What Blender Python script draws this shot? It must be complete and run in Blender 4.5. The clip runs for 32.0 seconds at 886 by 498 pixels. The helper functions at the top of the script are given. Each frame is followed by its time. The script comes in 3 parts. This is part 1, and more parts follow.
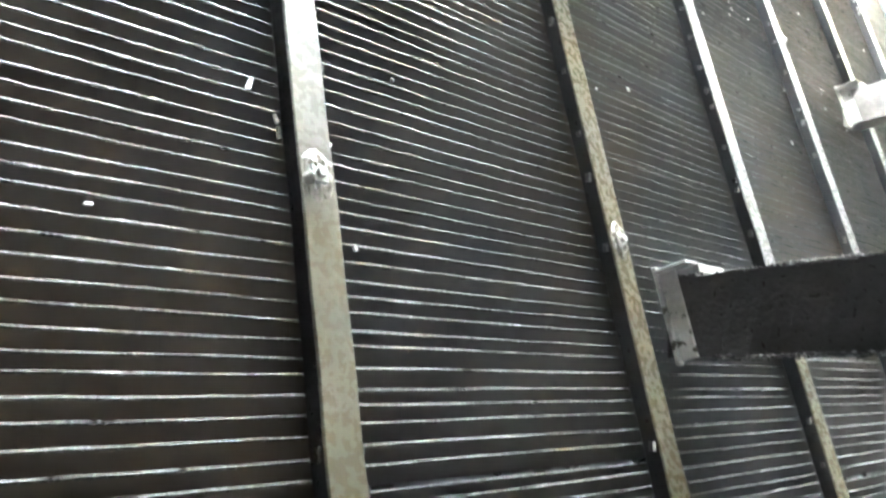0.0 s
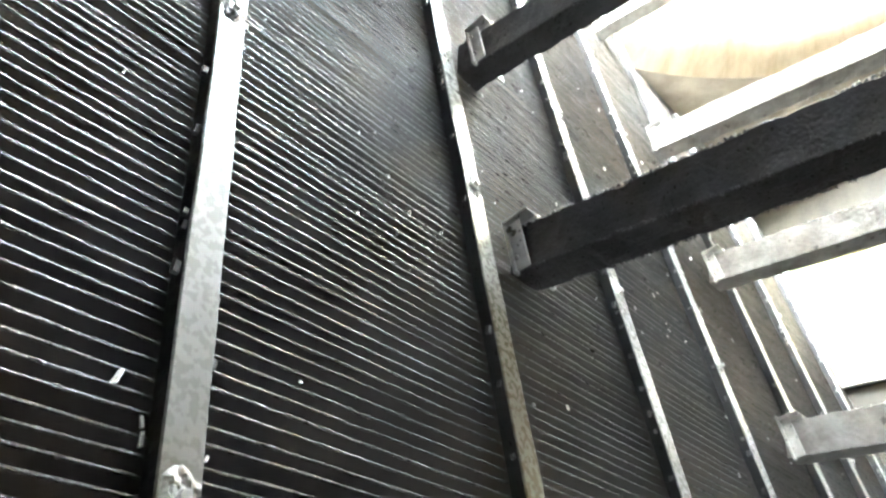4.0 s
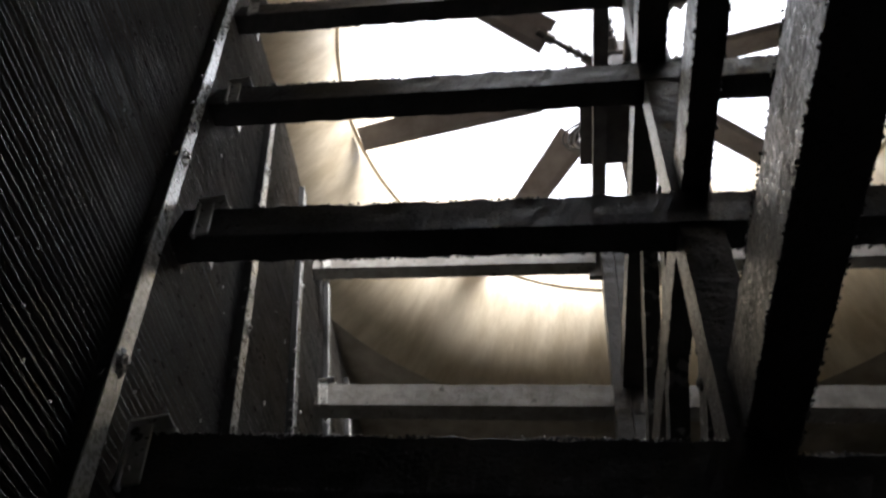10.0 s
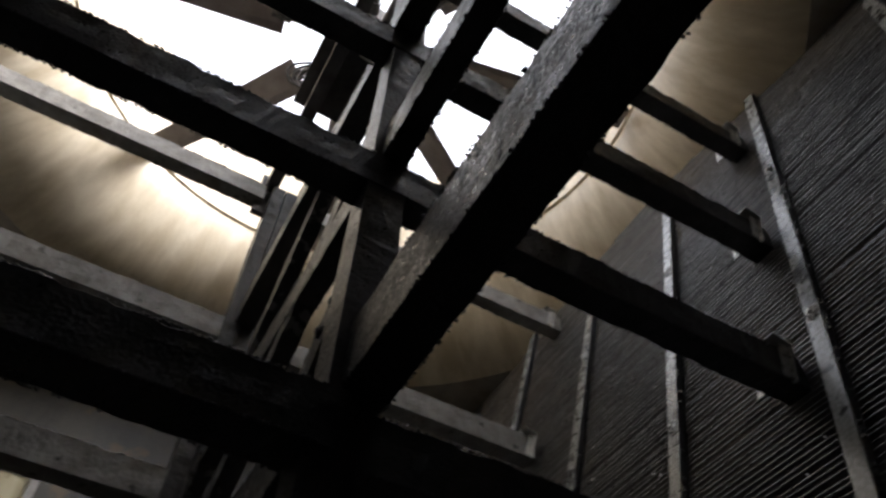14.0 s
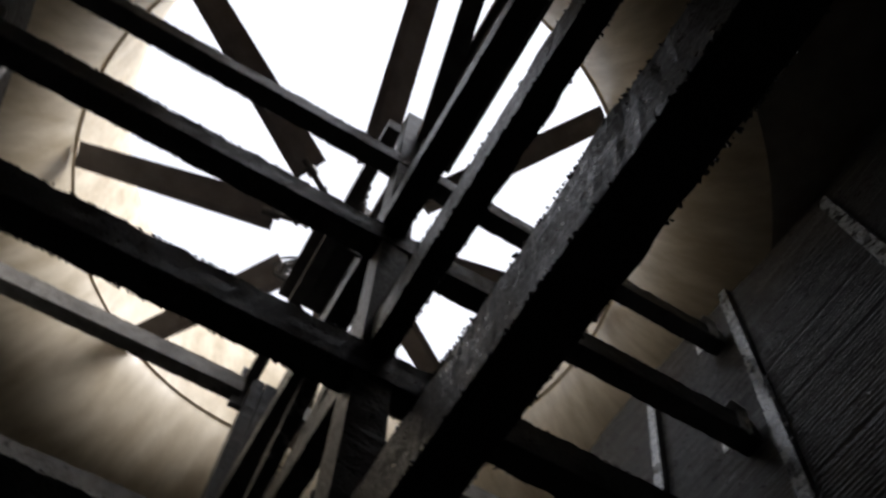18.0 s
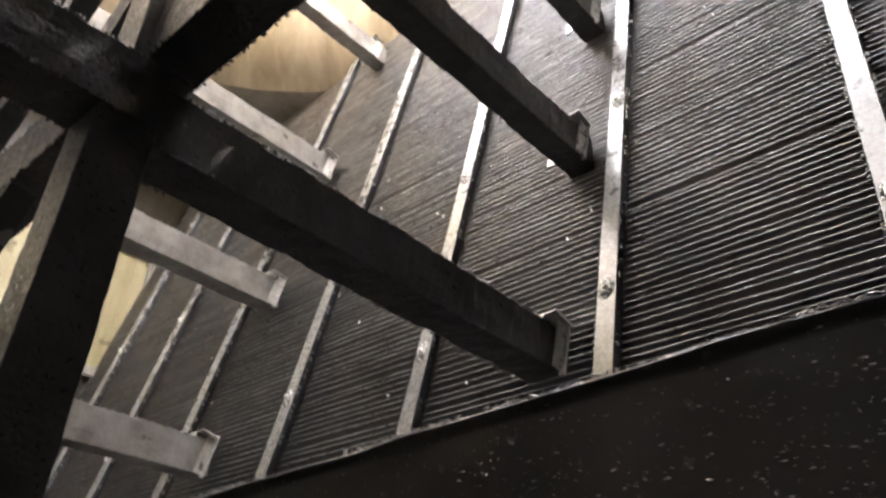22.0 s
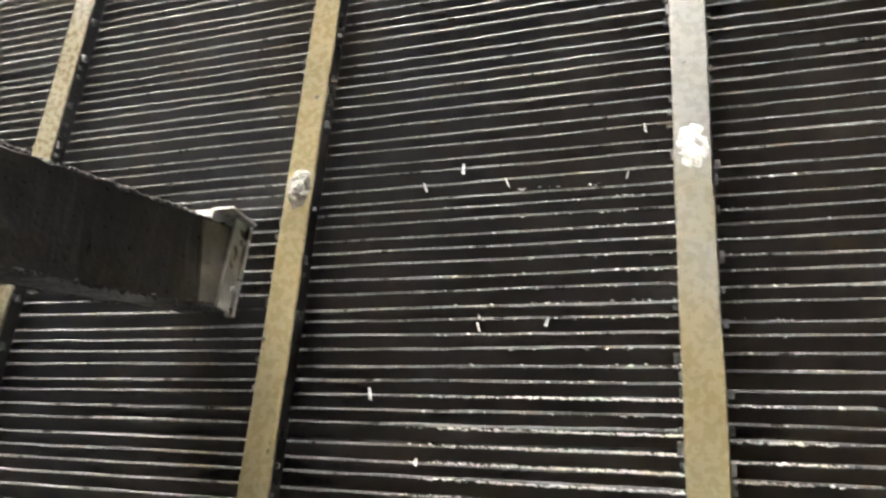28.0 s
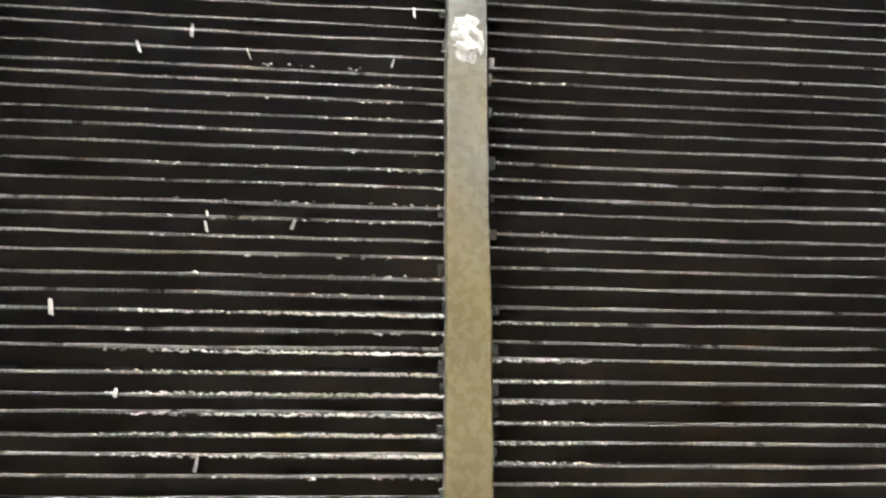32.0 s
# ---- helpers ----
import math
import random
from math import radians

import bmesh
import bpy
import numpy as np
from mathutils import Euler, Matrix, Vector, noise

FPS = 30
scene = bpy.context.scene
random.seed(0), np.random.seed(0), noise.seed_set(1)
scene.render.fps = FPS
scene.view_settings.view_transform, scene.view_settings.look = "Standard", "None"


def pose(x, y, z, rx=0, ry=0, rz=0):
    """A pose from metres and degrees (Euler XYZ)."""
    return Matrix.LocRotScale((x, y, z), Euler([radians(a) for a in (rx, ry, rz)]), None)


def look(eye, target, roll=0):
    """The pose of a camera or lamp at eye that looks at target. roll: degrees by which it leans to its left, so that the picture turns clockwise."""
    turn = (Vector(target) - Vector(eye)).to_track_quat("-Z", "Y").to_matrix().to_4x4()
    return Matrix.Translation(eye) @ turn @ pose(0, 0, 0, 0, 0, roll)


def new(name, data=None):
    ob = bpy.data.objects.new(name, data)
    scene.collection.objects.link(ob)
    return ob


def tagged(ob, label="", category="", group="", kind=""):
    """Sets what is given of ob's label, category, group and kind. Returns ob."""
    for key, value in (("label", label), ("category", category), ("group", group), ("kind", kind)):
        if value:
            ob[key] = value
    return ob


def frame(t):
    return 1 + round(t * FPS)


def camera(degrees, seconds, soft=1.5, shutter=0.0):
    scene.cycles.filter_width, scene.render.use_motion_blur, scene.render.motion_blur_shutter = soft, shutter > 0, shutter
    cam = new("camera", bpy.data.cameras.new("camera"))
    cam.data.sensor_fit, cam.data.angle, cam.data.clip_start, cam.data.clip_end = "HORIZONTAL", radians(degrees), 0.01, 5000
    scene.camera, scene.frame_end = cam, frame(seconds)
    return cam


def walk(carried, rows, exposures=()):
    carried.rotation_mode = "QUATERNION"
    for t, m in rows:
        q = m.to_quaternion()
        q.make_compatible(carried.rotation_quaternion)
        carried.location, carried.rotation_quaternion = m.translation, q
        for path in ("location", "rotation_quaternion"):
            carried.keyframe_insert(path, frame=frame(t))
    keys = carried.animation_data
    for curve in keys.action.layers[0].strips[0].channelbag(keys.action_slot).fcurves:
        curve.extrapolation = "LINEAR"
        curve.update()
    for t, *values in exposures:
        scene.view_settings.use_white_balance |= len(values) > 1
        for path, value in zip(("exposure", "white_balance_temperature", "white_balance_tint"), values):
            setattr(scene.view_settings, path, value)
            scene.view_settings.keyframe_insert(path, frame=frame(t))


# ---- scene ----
cam = camera(60.6, 32.0, soft=2.5, shutter=0.5)
PATH = [
    (0, (-0.247, -2.279, 1.597), (-1.713, -0.965, 1.951), 0.2),
    (0.5, (-0.264, -2.248, 1.639), (-1.757, -0.992, 2.079), 1.4),
    (1, (-0.293, -2.212, 1.641), (-1.811, -1.003, 2.128), 1.0),
    (1.5, (-0.288, -2.135, 1.655), (-1.867, -1.06, 2.247), 1.0),
    (2, (-0.272, -2.079, 1.674), (-1.848, -1.068, 2.377), 0.3),
    (2.5, (-0.279, -2.055, 1.689), (-1.828, -1.063, 2.475), 1.6),
    (3, (-0.308, -2.059, 1.7), (-1.723, -0.961, 2.591), 3.7),
    (3.5, (-0.348, -2.069, 1.709), (-1.594, -0.847, 2.686), 5.3),
    (5.5, (-0.514, -2.038, 1.97), (-1.611, -0.959, 3.247), 1.0),
    (6, (-0.5, -2.022, 1.975), (-1.534, -0.992, 3.343), 1.8),
    (6.5, (-0.482, -2.001, 1.977), (-1.446, -1.001, 3.415), 4.7),
    (7, (-0.47, -1.979, 1.963), (-1.356, -0.932, 3.419), 7.5),
    (7.5, (-0.486, -1.947, 1.966), (-1.252, -0.751, 3.374), 6.3),
    (8, (-0.531, -1.92, 1.978), (-1.161, -0.656, 3.394), 6.0),
    (8.5, (-0.555, -1.885, 1.987), (-1.054, -0.594, 3.43), 6.3),
    (9, (-0.582, -1.884, 1.99), (-0.977, -0.639, 3.505), 6.5),
    (9.5, (-0.594, -1.899, 1.991), (-0.917, -0.666, 3.532), 6.9),
    (10, (-0.599, -1.891, 1.988), (-0.906, -0.693, 3.56), 9.9),
    (10.5, (-0.609, -1.897, 1.993), (-0.824, -0.78, 3.638), 9.8),
    (11, (-0.609, -1.883, 1.985), (-0.727, -0.779, 3.648), 8.3),
    (11.5, (-0.589, -1.838, 1.983), (-0.657, -0.721, 3.64), 7.0),
    (12, (-0.587, -1.79, 1.985), (-0.629, -0.629, 3.613), 9.3),
    (12.5, (-0.606, -1.767, 1.987), (-0.513, -0.557, 3.577), 5.4),
    (13, (-0.634, -1.731, 1.984), (-0.338, -0.456, 3.496), 5.2),
    (13.5, (-0.603, -1.693, 1.988), (-0.183, -0.484, 3.525), 3.6),
    (14, (-0.617, -1.688, 1.987), (-0.053, -0.582, 3.555), 2.9),
    (14.5, (-0.63, -1.679, 1.994), (0.007, -0.652, 3.588), 3.4),
    (16.5, (-0.639, -1.658, 1.984), (-0.285, -0.901, 3.802), 1.9),
    (17, (-0.634, -1.649, 1.969), (-0.364, -0.897, 3.802), 3.9),
    (17.5, (-0.638, -1.633, 1.944), (-0.39, -0.929, 3.799), 2.7),
    (18, (-0.641, -1.648, 1.952), (-0.251, -0.95, 3.785), 1.2),
    (18.5, (-0.637, -1.647, 1.957), (-0.113, -0.834, 3.708), 2.8),
    (19, (-0.624, -1.649, 1.962), (0.003, -0.749, 3.635), 1.8),
    (19.5, (-0.625, -1.649, 1.96), (0.091, -0.703, 3.57), 0.6),
    (20, (-0.625, -1.642, 1.958), (0.217, -0.614, 3.452), 0.9),
    (20.5, (-0.627, -1.652, 1.952), (0.345, -0.563, 3.319), 1.0),
    (21, (-0.627, -1.654, 1.958), (0.435, -0.556, 3.249), 0.7),
    (21.5, (-0.626, -1.652, 1.954), (0.531, -0.528, 3.137), 1.5),
    (22, (-0.618, -1.656, 1.957), (0.624, -0.503, 3.02), 2.4),
    (22.5, (-0.611, -1.641, 1.956), (0.713, -0.481, 2.906), 3.1),
    (23, (-0.605, -1.627, 1.957), (0.787, -0.457, 2.79), 4.1),
    (23.5, (-0.593, -1.608, 1.954), (0.852, -0.429, 2.675), 4.9),
    (24, (-0.588, -1.61, 1.943), (0.909, -0.46, 2.602), 4.9),
    (24.5, (-0.573, -1.6, 1.924), (0.977, -0.483, 2.516), 4.3),
    (25, (-0.538, -1.582, 1.915), (1.03, -0.456, 2.438), -0.7),
    (25.5, (-0.522, -1.571, 1.903), (1.101, -0.482, 2.329), -1.1),
    (26, (-0.516, -1.564, 1.884), (1.182, -0.561, 2.217), -0.7),
    (26.5, (-0.45, -1.606, 1.795), (1.272, -0.611, 2.007), -0.1),
    (28.5, (-0.34, -1.274, 1.511), (1.599, -0.835, 1.733), -0.2),
    (29, (-0.312, -1.2, 1.497), (1.673, -0.966, 1.583), 0.1),
    (29.5, (-0.243, -1.177, 1.525), (1.746, -0.967, 1.569), 0.4),
    (30, (-0.176, -1.185, 1.528), (1.813, -0.981, 1.584), 2.5),
    (30.5, (-0.119, -1.191, 1.514), (1.874, -1.252, 1.668), 0.8),
    (31, (-0.102, -1.156, 1.532), (1.876, -1.42, 1.658), 0.8),
    (31.5, (-0.095, -1.145, 1.532), (1.893, -1.357, 1.599), 1.2),
    (32, (-0.061, -1.154, 1.506), (1.929, -1.328, 1.608), 1.4),
]
EXPO = [(0, 9.3, 5650, 5), (2, 9.2, 5650, 5), (3.5, 8.6, 5700, 5), (6, 6.0, 5750, 8), (8, 4.0, 5850, 12), (10, 3.5, 5950, 13), (14, 3.2, 5950, 14), (16.5, 2.5, 5950, 14), (18, 1.9, 5950, 14), (19, 2.6, 6000, 16), (20, 3.4, 6100, 18), (22, 6.6, 6350, 18), (24, 8.4, 6500, 14), (26, 9.1, 6450, 13), (28.5, 8.4, 6420, 12), (32, 8.2, 6400, 12)]
walk(cam, [(t, look(eye, target, roll)) for t, eye, target, roll in PATH], EXPO)

# ---------------------------------------------------------------- light
SUN_ELEVATION, SUN_AZIMUTH = radians(38), radians(132)
world = bpy.data.worlds.new("sky")
scene.world = world
world.use_nodes = True
wn, wl = world.node_tree.nodes, world.node_tree.links
sky = wn.new("ShaderNodeTexSky")
sky.sky_type = "NISHITA"
sky.sun_disc = False
sky.sun_elevation, sky.sun_rotation = SUN_ELEVATION, SUN_AZIMUTH
sky.dust_density = 4.0
overcast = wn.new("ShaderNodeMixRGB")
overcast.inputs[0].default_value = 0.7
overcast.inputs[2].default_value = (9.0, 8.8, 8.4, 1)
wl.new(sky.outputs[0], overcast.inputs[1])
wl.new(overcast.outputs[0], wn["Background"].inputs[0])
wn["Background"].inputs[1].default_value = 0.05
sun = new("sun", bpy.data.lights.new("sun", "SUN"))
sun.data.energy, sun.data.angle, sun.data.color = 1.2, radians(25), (1.0, 0.96, 0.90)
toward = Vector((math.sin(SUN_AZIMUTH) * math.cos(SUN_ELEVATION), math.cos(SUN_AZIMUTH) * math.cos(SUN_ELEVATION), math.sin(SUN_ELEVATION)))
sun.matrix_world = look(toward * 40, (0, 0, 0))

# ---------------------------------------------------------------- materials


def material(name, base, rough=0.5, second=None, scale=8.0, metal=0.0, bump=0.0, bump_scale=60.0, stretch=(1, 1, 1),
             speck=None, speck_scale=30.0, speck_cut=0.62, spec=0.5, rough_var=0.15, coat=0.0, translucent=0.0, island=0.0,
             pale_above=None, bump_stretch=(1, 1, 1), polar=False, speck_z=None):
    """A procedural surface: two colours mixed by coarse noise, specks by fine noise, varied gloss and relief."""
    m = bpy.data.materials.new(name)
    m.use_nodes = True
    n, k = m.node_tree.nodes, m.node_tree.links
    b = n["Principled BSDF"]
    co = n.new("ShaderNodeTexCoord")
    mp = n.new("ShaderNodeMapping")
    mp.inputs["Scale"].default_value = stretch
    geo = n.new("ShaderNodeNewGeometry")
    place = geo.outputs["Position"]
    if polar:                         # streaks that run along the stack's meridians
        sp = n.new("ShaderNodeSeparateXYZ")
        k.new(co.outputs["Object"], sp.inputs[0])
        flat = n.new("ShaderNodeCombineXYZ")
        k.new(sp.outputs[0], flat.inputs[0])
        k.new(sp.outputs[1], flat.inputs[1])
        unit = n.new("ShaderNodeVectorMath")
        unit.operation = "NORMALIZE"
        k.new(flat.outputs[0], unit.inputs[0])
        part_of = n.new("ShaderNodeVectorMath")
        part_of.operation = "MULTIPLY_ADD"
        part_of.inputs[1].default_value = (2.6, 2.6, 0)
        k.new(unit.outputs[0], part_of.inputs[0])
        low = n.new("ShaderNodeVectorMath")
        low.operation = "SCALE"
        low.inputs["Scale"].default_value = 0.35
        k.new(co.outputs["Object"], low.inputs[0])
        k.new(low.outputs[0], part_of.inputs[2])
        place = part_of.outputs[0]
    k.new(place, mp.inputs["Vector"])
    n1 = n.new("ShaderNodeTexNoise")
    n1.inputs["Scale"].default_value, n1.inputs["Detail"].default_value, n1.inputs["Roughness"].default_value = scale, 6, 0.62
    n2 = n.new("ShaderNodeTexNoise")
    n2.inputs["Scale"].default_value, n2.inputs["Detail"].default_value = bump_scale, 5
    k.new(mp.outputs[0], n1.inputs["Vector"])
    mp2 = n.new("ShaderNodeMapping")
    mp2.inputs["Scale"].default_value = bump_stretch
    k.new(place, mp2.inputs["Vector"])
    k.new(mp2.outputs[0], n2.inputs["Vector"])
    r1 = n.new("ShaderNodeValToRGB")
    r1.color_ramp.elements[0].position, r1.color_ramp.elements[1].position = 0.36, 0.66
    r1.color_ramp.elements[0].color = (*base, 1)
    r1.color_ramp.elements[1].color = (*(second or [c * 1.5 for c in base]), 1)
    k.new(n1.outputs[0], r1.inputs[0])
    colour = r1.outputs[0]
    if pale_above:
        z0, z1, tint = pale_above          # paler above a ragged line: scale, and sky sheen painted in
        xyz = n.new("ShaderNodeSeparateXYZ")
        k.new(geo.outputs["Position"], xyz.inputs[0])
        n4 = n.new("ShaderNodeTexNoise")
        n4.inputs["Scale"].default_value, n4.inputs["Detail"].default_value = 2.4, 8
        k.new(geo.outputs["Position"], n4.inputs["Vector"])
        ma = n.new("ShaderNodeMath")
        ma.operation = "MULTIPLY_ADD"
        ma.inputs[1].default_value = 1.5
        k.new(n4.outputs[0], ma.inputs[0])
        k.new(xyz.outputs[2], ma.inputs[2])
        mr3 = n.new("ShaderNodeMapRange")
        mr3.interpolation_type = "SMOOTHSTEP"
        mr3.inputs["From Min"].default_value, mr3.inputs["From Max"].default_value = z0 + 0.75, z1 + 0.75
        k.new(ma.outputs[0], mr3.inputs["Value"])
        mx4 = n.new("ShaderNodeMixRGB")
        mx4.inputs[2].default_value = (*tint, 1)
        k.new(mr3.outputs[0], mx4.inputs[0])
        k.new(colour, mx4.inputs[1])
        colour = mx4.outputs[0]
    if speck:
        n3 = n.new("ShaderNodeTexNoise")
        n3.inputs["Scale"].default_value, n3.inputs["Detail"].default_value = speck_scale, 4
        k.new(place, n3.inputs["Vector"])
        r3 = n.new("ShaderNodeValToRGB")
        r3.color_ramp.elements[0].position, r3.color_ramp.elements[1].position = speck_cut, speck_cut + 0.04
        k.new(n3.outputs[0], r3.inputs[0])
        mx = n.new("ShaderNodeMixRGB")
        mx.inputs[2].default_value = (*speck, 1)
        k.new(r3.outputs[0], mx.inputs[0])
        if speck_z:                   # biofilm grows in patches on the upper part
            xyz2 = n.new("ShaderNodeSeparateXYZ")
            k.new(geo.outputs["Position"], xyz2.inputs[0])
            mr4 = n.new("ShaderNodeMapRange")
            mr4.inputs["From Min"].default_value, mr4.inputs["From Max"].default_value = speck_z
            mr4.inputs["To Min"].default_value, mr4.inputs["To Max"].default_value = -0.2, 0.0
            k.new(xyz2.outputs[2], mr4.inputs["Value"])
            plus = n.new("ShaderNodeMath")
            k.new(n3.outputs[0], plus.inputs[0])
            k.new(mr4.outputs[0], plus.inputs[1])
            k.new(plus.outputs[0], r3.inputs[0])
        k.new(colour, mx.inputs[1])
        colour = mx.outputs[0]
    if island:
        ob = n.new("ShaderNodeObjectInfo")
        add = n.new("ShaderNodeMath")
        add.operation = "ADD"
        k.new(ob.outputs["Random"], add.inputs[0])
        k.new(geo.outputs["Random Per Island"], add.inputs[1])
        mr = n.new("ShaderNodeMapRange")
        mr.inputs["From Max"].default_value = 2.0
        mr.inputs["To Min"].default_value, mr.inputs["To Max"].default_value = 1 - island, 1 + island
        k.new(add.outputs[0], mr.inputs["Value"])
        hsv = n.new("ShaderNodeHueSaturation")
        k.new(mr.outputs[0], hsv.inputs["Value"])
        k.new(colour, hsv.inputs["Color"])
        colour = hsv.outputs[0]
    k.new(colour, b.inputs["Base Color"])
    mr2 = n.new("ShaderNodeMapRange")
    mr2.inputs["To Min"].default_value, mr2.inputs["To Max"].default_value = max(rough - rough_var, 0.03), min(rough + rough_var, 1)
    mr2.inputs["From Min"].default_value, mr2.inputs["From Max"].default_value = 0.3, 0.7
    k.new(n2.outputs[0], mr2.inputs["Value"])
    k.new(mr2.outputs[0], b.inputs["Roughness"])
    b.inputs["Metallic"].default_value = metal
    b.inputs["Specular IOR Level"].default_value = spec
    b.inputs["Coat Weight"].default_value = coat
    b.inputs["Coat Roughness"].default_value = 0.15
    if bump:
        bp = n.new("ShaderNodeBump")
        bp.inputs["Strength"].default_value, bp.inputs["Distance"].default_value = bump, 0.01
        k.new(n2.outputs[0], bp.inputs["Height"])
        k.new(bp.outputs[0], b.inputs["Normal"])
    if translucent:
        tr = n.new("ShaderNodeBsdfTranslucent")
        k.new(colour, tr.inputs["Color"])
        ms = n.new("ShaderNodeMixShader")
        ms.inputs[0].default_value = translucent
        k.new(b.outputs[0], ms.inputs[1])
        k.new(tr.outputs[0], ms.inputs[2])
        k.new(ms.outputs[0], n["Material Output"].inputs[0])
    return m


BLADE = material("wet_black_plastic", (0.070, 0.074, 0.078), 0.36, (0.135, 0.108, 0.080), 0.7, bump=0.03, bump_scale=5, spec=0.45, rough_var=0.04, stretch=(1, 1, 0.7), island=0.25)
# lips paler than the blades: their wet highlight is in the colour
LIP = material("pale_highlight_edge", (0.12, 0.12, 0.115), 0.22, (0.24, 0.24, 0.23), 9.0, bump=0.5, bump_scale=60, spec=0.8, speck=(0.03, 0.03, 0.028), speck_scale=14, speck_cut=0.62, island=0.45, stretch=(1, 0.5, 1), bump_stretch=(1, 2.2, 0.6))
TAN = dict(base=(0.245, 0.205, 0.105), rough=0.28, second=(0.305, 0.262, 0.15), scale=3.0, bump=0.09, bump_scale=45, stretch=(1, 1, 0.3), spec=0.45, rough_var=0.14, speck=(0.04, 0.037, 0.032), speck_scale=13, speck_cut=0.50, speck_z=(3.2, 5.4))
POST = material("weathered_fibreglass", pale_above=(2.7, 3.6, (0.26, 0.26, 0.24)), **TAN)
POST_PALE = material("pale_topped_fibreglass", pale_above=(1.55, 2.15, (0.27, 0.27, 0.25)), **TAN)
# darker copy of the tan: shade on west and far posts painted in
OLIVE = dict(TAN, base=(0.108, 0.094, 0.058), second=(0.14, 0.125, 0.083))
POST_OLIVE = material("shaded_fibreglass", pale_above=(2.7, 3.6, (0.22, 0.22, 0.20)), **OLIVE)
POST_OLIVE_PALE = material("shaded_pale_topped_fibreglass", pale_above=(1.65, 2.35, (0.22, 0.22, 0.205)), **OLIVE)
SPLICE = material("crusted_splice", (0.17, 0.155, 0.12), 0.3, (0.33, 0.31, 0.26), 14.0, bump=0.5, bump_scale=50, spec=0.7, pale_above=(1.75, 2.6, (0.22, 0.215, 0.195)))
POST_SIDE = material("post_side_shade", (0.02, 0.02, 0.02), 0.4)
# the pale specks put wet glints into the crust's colour
CRUST = material("black_crust", (0.008, 0.0072, 0.006), 0.40, (0.032, 0.028, 0.023), 4.5, bump_scale=14, spec=0.65, rough_var=0.10, stretch=(1, 0.9, 1.0), speck=(0.07, 0.068, 0.063), speck_scale=75, speck_cut=0.66)
TIMBER = material("sooty_timber", (0.028, 0.027, 0.025), 0.42, (0.062, 0.058, 0.053), 4.0, bump=0.35, bump_scale=60, spec=0.5, rough_var=0.2)
GREY = material("scaled_timber", (0.19, 0.177, 0.158), 0.5, (0.35, 0.335, 0.305), 5.0, bump=0.5, bump_scale=40, speck=(0.09, 0.085, 0.075), speck_scale=9, speck_cut=0.66)
BRACKET = material("galvanised_bracket", (0.40, 0.39, 0.36), 0.4, (0.66, 0.65, 0.61), 9.0, bump=0.3, bump_scale=60, spec=0.6, speck=(0.08, 0.07, 0.05), speck_scale=22, speck_cut=0.62)
SHROUD = material("fan_stack_fibreglass", (0.50, 0.42, 0.285), 0.45, (0.72, 0.64, 0.49), 4.5, bump=0.35, bump_scale=16, translucent=0.2, polar=True)
PANEL = material("yellowed_fibreglass", (0.026, 0.024, 0.019), 0.5, (0.052, 0.047, 0.033), 1.1, bump=0.2, bump_scale=20, stretch=(2.4, 2.4, 0.5), speck=(0.085, 0.062, 0.030), speck_scale=2.2, speck_cut=0.60, translucent=0.02)
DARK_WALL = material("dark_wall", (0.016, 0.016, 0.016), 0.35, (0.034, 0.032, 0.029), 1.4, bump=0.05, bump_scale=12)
DECK = material("deck_underside", (0.25, 0.215, 0.165), 0.6, (0.42, 0.37, 0.30), 1.8, bump=0.3, bump_scale=25, stretch=(1.5, 1.5, 1))
STEEL = material("dull_steel", (0.09, 0.085, 0.085), 0.5, (0.17, 0.16, 0.155), 6.0, metal=0.2, bump=0.2)
FAN = material("fan_blade_plastic", (0.20, 0.17, 0.165), 0.5, (0.32, 0.285, 0.27), 3.0, bump=0.15)
FLAKE_AND_GLINT = material("white_scale_and_glints", (0.62, 0.62, 0.58), 0.4, (0.8, 0.8, 0.77), 30.0, bump=0.3)
PALE = material("pale_light_panel", (0.30, 0.26, 0.135), 0.5, (0.46, 0.41, 0.26), 1.6, bump=0.2, bump_scale=20, stretch=(2.4, 2.4, 0.5), speck=(0.18, 0.15, 0.08), speck_scale=3.5, speck_cut=0.64, translucent=0.07)
PLATE = material("scaled_plate", (0.11, 0.10, 0.08), 0.4, (0.24, 0.225, 0.19), 7.0, bump=0.25, bump_scale=50)
GLARE = material("painted_glare", (0.56, 0.56, 0.53), 0.3, (0.78, 0.78, 0.75), 22.0, bump=0.4, bump_scale=70)
BRACE = material("scaled_brace", (0.030, 0.029, 0.027), 0.45, (0.066, 0.062, 0.056), 4.0, bump=0.35, bump_scale=60, speck=(0.26, 0.25, 0.23), speck_scale=9, speck_cut=0.57, stretch=(1, 1, 0.6))
# crumb colour is raised to paint glints on wet crust
CRUMB = material("glint_crumb", (0.26, 0.255, 0.24), 0.14, (0.62, 0.61, 0.59), 60.0, spec=0.9, rough_var=0.1)
WET = material("basin", (0.035, 0.034, 0.030), 0.2, (0.07, 0.066, 0.055), 2.0)

# ---------------------------------------------------------------- helpers


def part(name, data, mat, parent=None, label=""):
    """Links a bmesh or mesh as one object with its material, under a thing."""
    if isinstance(data, bmesh.types.BMesh):
        me = bpy.data.meshes.new(name)
        data.to_mesh(me)
        data.free()
    else:
        me = data
    if mat and not me.materials:
        me.materials.append(mat)
    ob = new(name, me)
    if parent:
        ob.parent = parent
    if label:
        ob["label"] = label
    return ob


